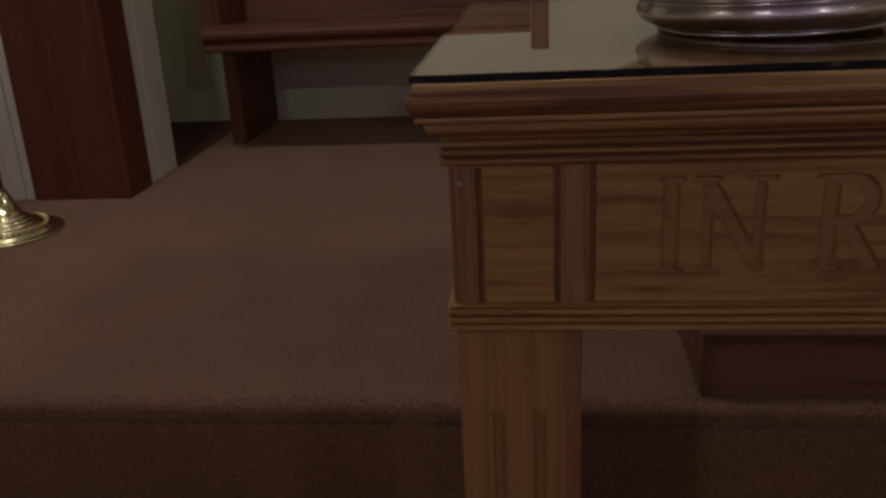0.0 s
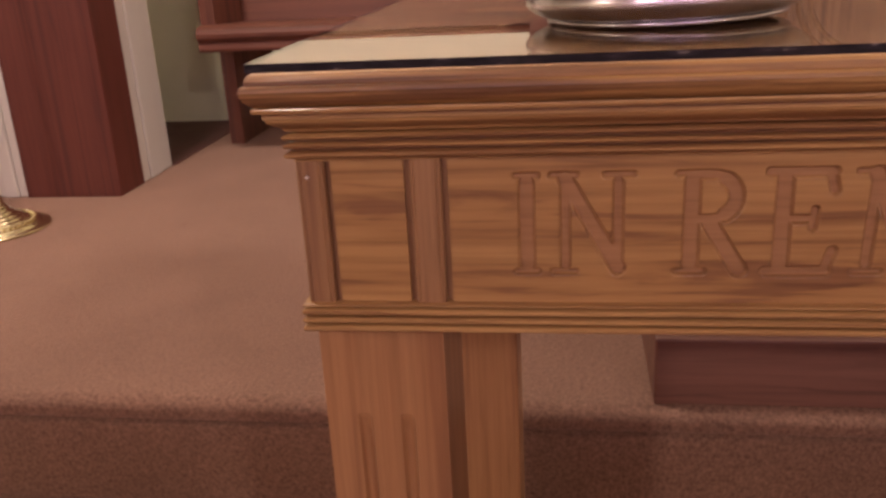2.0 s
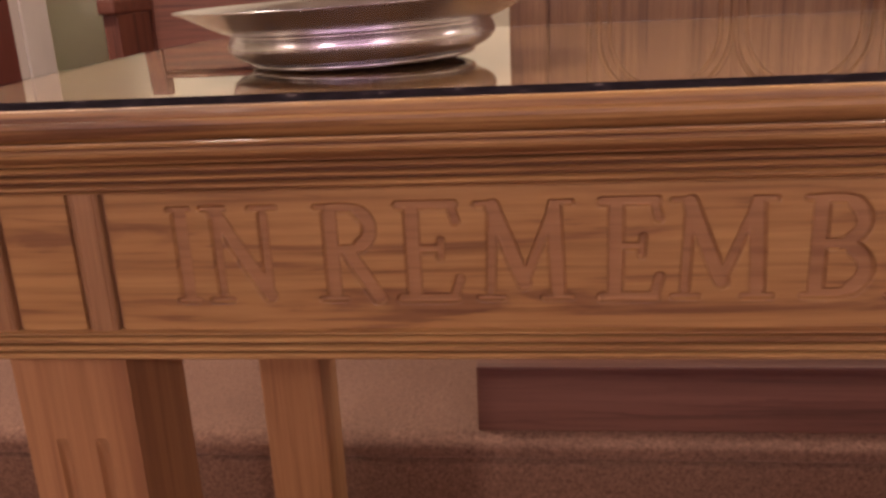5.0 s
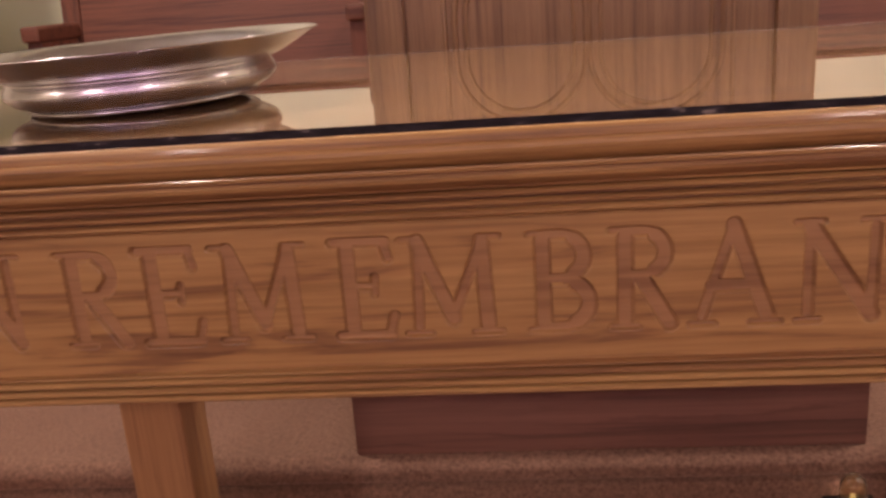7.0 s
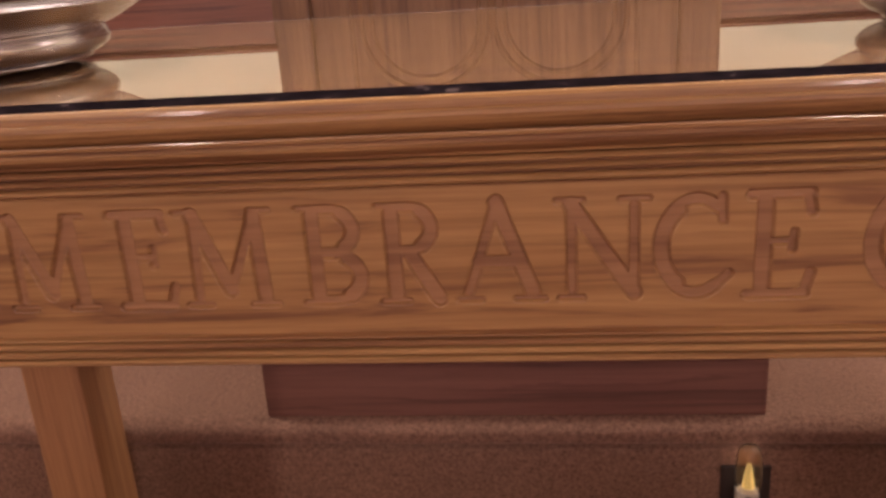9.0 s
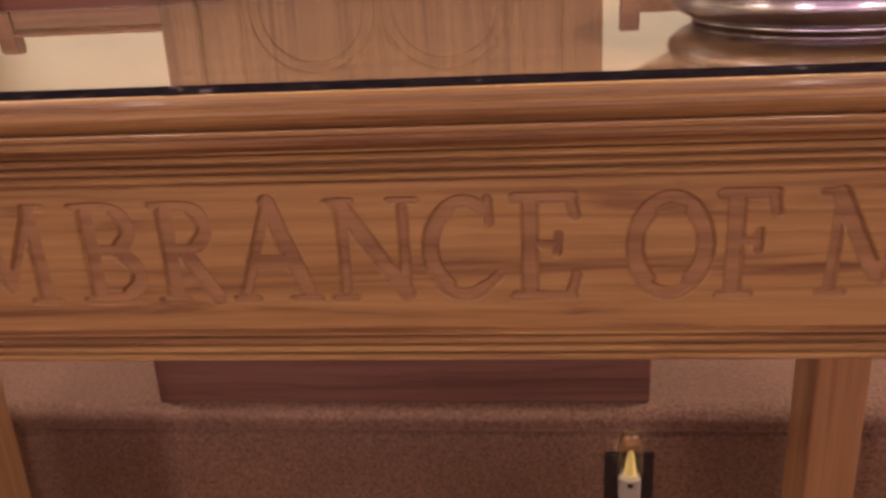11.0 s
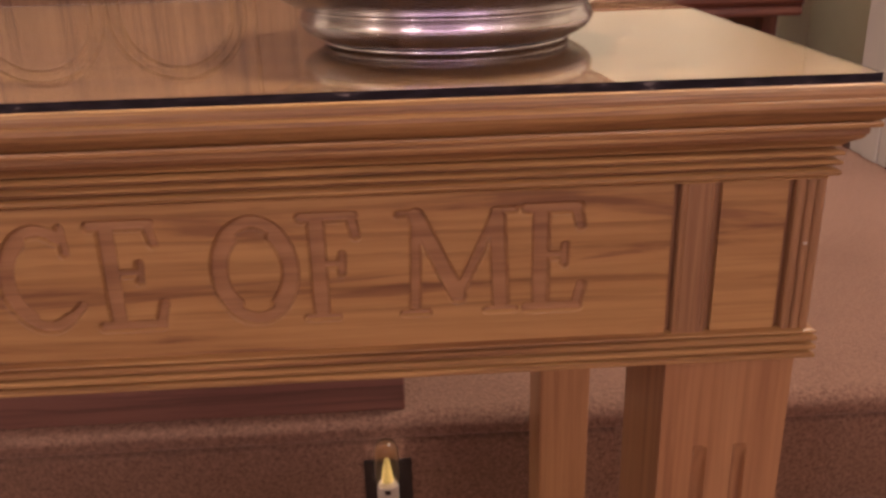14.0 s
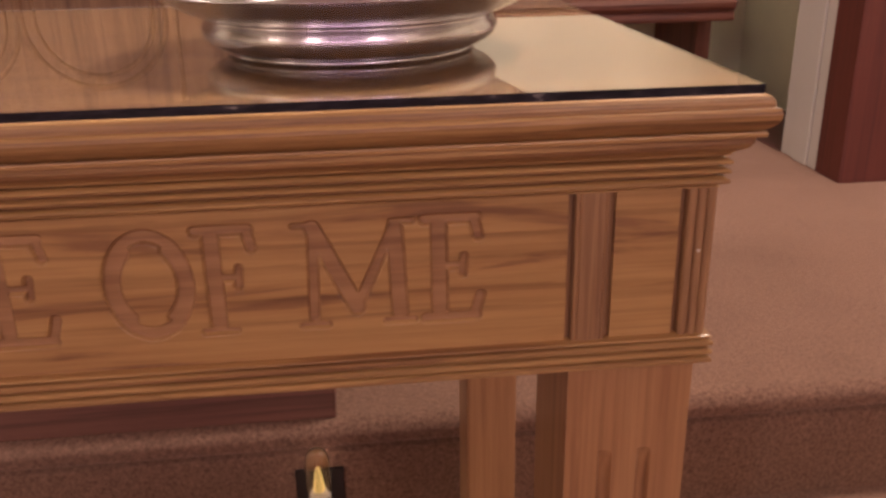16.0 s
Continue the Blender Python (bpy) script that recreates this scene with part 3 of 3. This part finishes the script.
# ---- pulpit ----
pulpit = thing("pulpit", "tall oak pulpit with twin round arches on a broad plinth", "pulpit", (0, 0, 0))
part("plinth", box(0.305, 1.0395, 0.612, 1.16, STEP, 0.293, 0.004), plinth_x, pulpit, "broad oak plinth of the pulpit")
PX0, PX1, PY = 0.363, 0.972, 0.70
body = part("body", box(PX0 + 0.004, PX1 - 0.004, PY + 0.012, 1.10, 0.293, 1.22), pulpit_z, pulpit)
for a, c in ((PX0, PX0 + 0.054), (PX1 - 0.054, PX1)):
    part("corner_post", box(a, c, PY, PY + 0.05, 0.294, 1.22, 0.005), pulpit_z, body)
part("frieze", box(PX0 + 0.055, PX1 - 0.055, PY + 0.004, PY + 0.012, 0.93, 1.22, 0.002), pulpit_x, body)
part("cap", box(PX0 - 0.03, PX1 + 0.03, PY - 0.03, 1.13, 1.221, 1.25, 0.008), pulpit_x, pulpit)
for cx in (0.5755, 0.7605):
    for r, rad in ((0.0900, 0.0042), (0.0745, 0.0034)):
        path = [(cx - r, PY + 0.012, 0.36)] + [(cx + r * math.cos(a), PY + 0.012, 0.806 + r * math.sin(a)) for a in (math.pi - math.pi * i / 28 for i in range(29))] + [(cx + r, PY + 0.012, 0.36)]
        part("arch_molding", tube(path, rad), pulpit_z, body, smooth=True)
for x in (0.472, 0.864):
    part("bead", tube([(x, PY + 0.012, 0.30), (x, PY + 0.012, 1.2)], 0.0035), pulpit_z, body, smooth=True)


# ---- benches ----
def bench(x0, x1, front):
    """A settee with solid ends; x0 to x1 over the back posts, front: y of the seat's edge."""
    y, w = front, 0.062
    ob = thing("bench", "dark reddish-brown wooden church bench with arms against the wall", "bench", group="benches behind the pulpit")
    seat_front = [(y + 0.012, 0.534), (y + 0.002, 0.538), (y, 0.546), (y + 0.002, 0.562), (y + 0.006, 0.567), (y - 0.004, 0.571), (y - 0.010, 0.580), (y - 0.011, 0.592), (y - 0.006, 0.604), (y + 0.006, 0.611), (y + 0.022, 0.615), (y + 0.07, 0.616), (y + 0.299, 0.603), (y + 0.299, 0.572), (y + 0.03, 0.572), (y + 0.03, 0.534)]
    part("seat", prism(seat_front, x0 + 0.015, x1 - 0.015), bench_x, ob)
    back = part("backrest", prism([(y + 0.300, 0.590), (y + 0.330, 0.590), (y + 0.395, 1.009), (y + 0.37, 1.009)], x0 + w + 0.001, x1 - w - 0.001), bench_x, ob)
    rail = [(y + 0.362, 1.0095), (y + 0.402, 1.0095), (y + 0.408, 1.022), (y + 0.398, 1.033), (y + 0.366, 1.033), (y + 0.357, 1.022)]
    part("top_rail", prism(rail, x0 + w + 0.001, x1 - w - 0.001), bench_x, back)
    for a, out in ((x0, -1), (x1 - w, 1)):
        part("back_post", prism([(y + 0.30, 0.585), (y + 0.355, 0.585), (y + 0.42, 1.080), (y + 0.415, 1.092), (y + 0.37, 1.092), (y + 0.363, 1.080)], a, a + w), bench_z, ob)
        side = part("side_panel", box(a + 0.006, a + w - 0.006, y + 0.06, y + 0.305, 0.604, 0.7615, 0.003), bench_z, ob)
        part("armrest", box(a + 0.001, a + w - 0.001, y + 0.035, y + 0.325, 0.762, 0.812, 0.012, 3), bench_x, side)
        lx = a - 0.012 if out < 0 else a + 0.024
        part("leg", box(lx, lx + 0.050, y + 0.230, BACK - 0.003, STEP, 0.571, 0.003), bench_z, ob)
    return ob


bench(-0.995, 0.113, 2.165)
bench(1.186, 2.294, 2.165)

# ---- outlet with night light ----
outlet = thing("wall_outlet", "dark brown outlet plate on the carpeted step riser", "outlet", (1.0105, 0.5935, 0.061))
part("cover_plate", box(-0.035, 0.035, -0.005, 0.0, -0.057, 0.057, 0.002), black_plastic, outlet)
night = thing("night_light", "small plug-in night light with a glowing clear bulb", "night light", (1.0095, 0.5885, 0.082))
part("body", box(-0.0155, 0.0155, -0.024, 0.0, -0.035, 0.010, 0.006, 3), white_plastic, night)
part("switch", box(-0.004, 0.004, -0.0255, -0.0241, -0.006, 0.001), black_plastic, night)
outer = [(0.0150, 0.001), (0.0176, 0.006), (0.0184, 0.020), (0.0184, 0.044), (0.0176, 0.056), (0.0150, 0.065), (0.0100, 0.0705), (0, 0.0720)]
inner = [(max(0.0, x - 0.0014), z - 0.0012) for x, z in reversed(outer)]
shade = lathe(outer + inner + [outer[0]], 32)
bmesh.ops.remove_doubles(shade, verts=shade.verts, dist=1e-5)
bmesh.ops.translate(shade, verts=shade.verts, vec=(0, -0.019, 0.010))
holder = part("shade", shade, amber_plastic, night, "clear faintly amber plastic shade", smooth=True)
holder.visible_shadow = False
bulb = lathe([(0, 0.004), (0.0066, 0.004), (0.0060, 0.012), (0.0020, 0.042), (0, 0.043)], 24)
for i in range(10):
    r, z = 0.0086 - 0.0056 * (i / 9) ** 1.4, 0.0050 + 0.0040 * i
    ring = lathe([(r * 0.6, z), (r, z + 0.0004), (r, z + 0.0012), (r * 0.6, z + 0.0016)], 24)
    me = bpy.data.meshes.new("rib")
    ring.to_mesh(me)
    ring.free()
    bulb.from_mesh(me)
    bpy.data.meshes.remove(me)
bmesh.ops.translate(bulb, verts=bulb.verts, vec=(0, -0.019, 0.010))
bulb_ob = part("bulb", bulb, (dim_glow, glow), holder, "small glowing yellow ribbed bulb")
for poly in bulb_ob.data.polygons:
    poly.material_index = 1 if poly.index >= 24 * 4 else 0

# ---- brass stand ----
stand = thing("candle_stand", "polished brass floor candle stand with a stepped round foot", "candle stand", (-1.298, 1.445, STEP))
steps = [(0.152, 0.008), (0.122, 0.018), (0.109, 0.024), (0.096, 0.031), (0.083, 0.039), (0.070, 0.048), (0.057, 0.059), (0.044, 0.075)]
foot = [(0, 0), (0.152, 0), (0.156, 0.003), (0.155, 0.007)]
for (ra, za), (rb, zb) in zip(steps, steps[1:]):
    foot += [(ra, za), (ra - 0.005, za + 0.0025), (rb + 0.004, zb - 0.0035), (rb + 0.0045, zb - 0.001)]
foot += [(0.044, 0.075), (0.03, 0.118), (0.022, 0.14), (0, 0.14)]
part("foot", lathe([(x * 0.9, z * 0.8) for x, z in foot]), brass, stand, smooth=True)
bm = bmesh.new()
for i in range(44):
    a = 2 * math.pi * i / 44
    bmesh.ops.create_icosphere(bm, subdivisions=1, radius=0.0052, matrix=Matrix.Translation((0.101 * math.cos(a), 0.101 * math.sin(a), 0.0212)))
part("beaded_ring", bm, brass, stand, smooth=True)
part("stem", lathe([(0, 0.1115), (0.016, 0.1115), (0.016, 0.2), (0.024, 0.21), (0.024, 0.225), (0.014, 0.235), (0.014, 1.05), (0.05, 1.08), (0.05, 1.09), (0, 1.09)], 32), brass, stand, smooth=True)
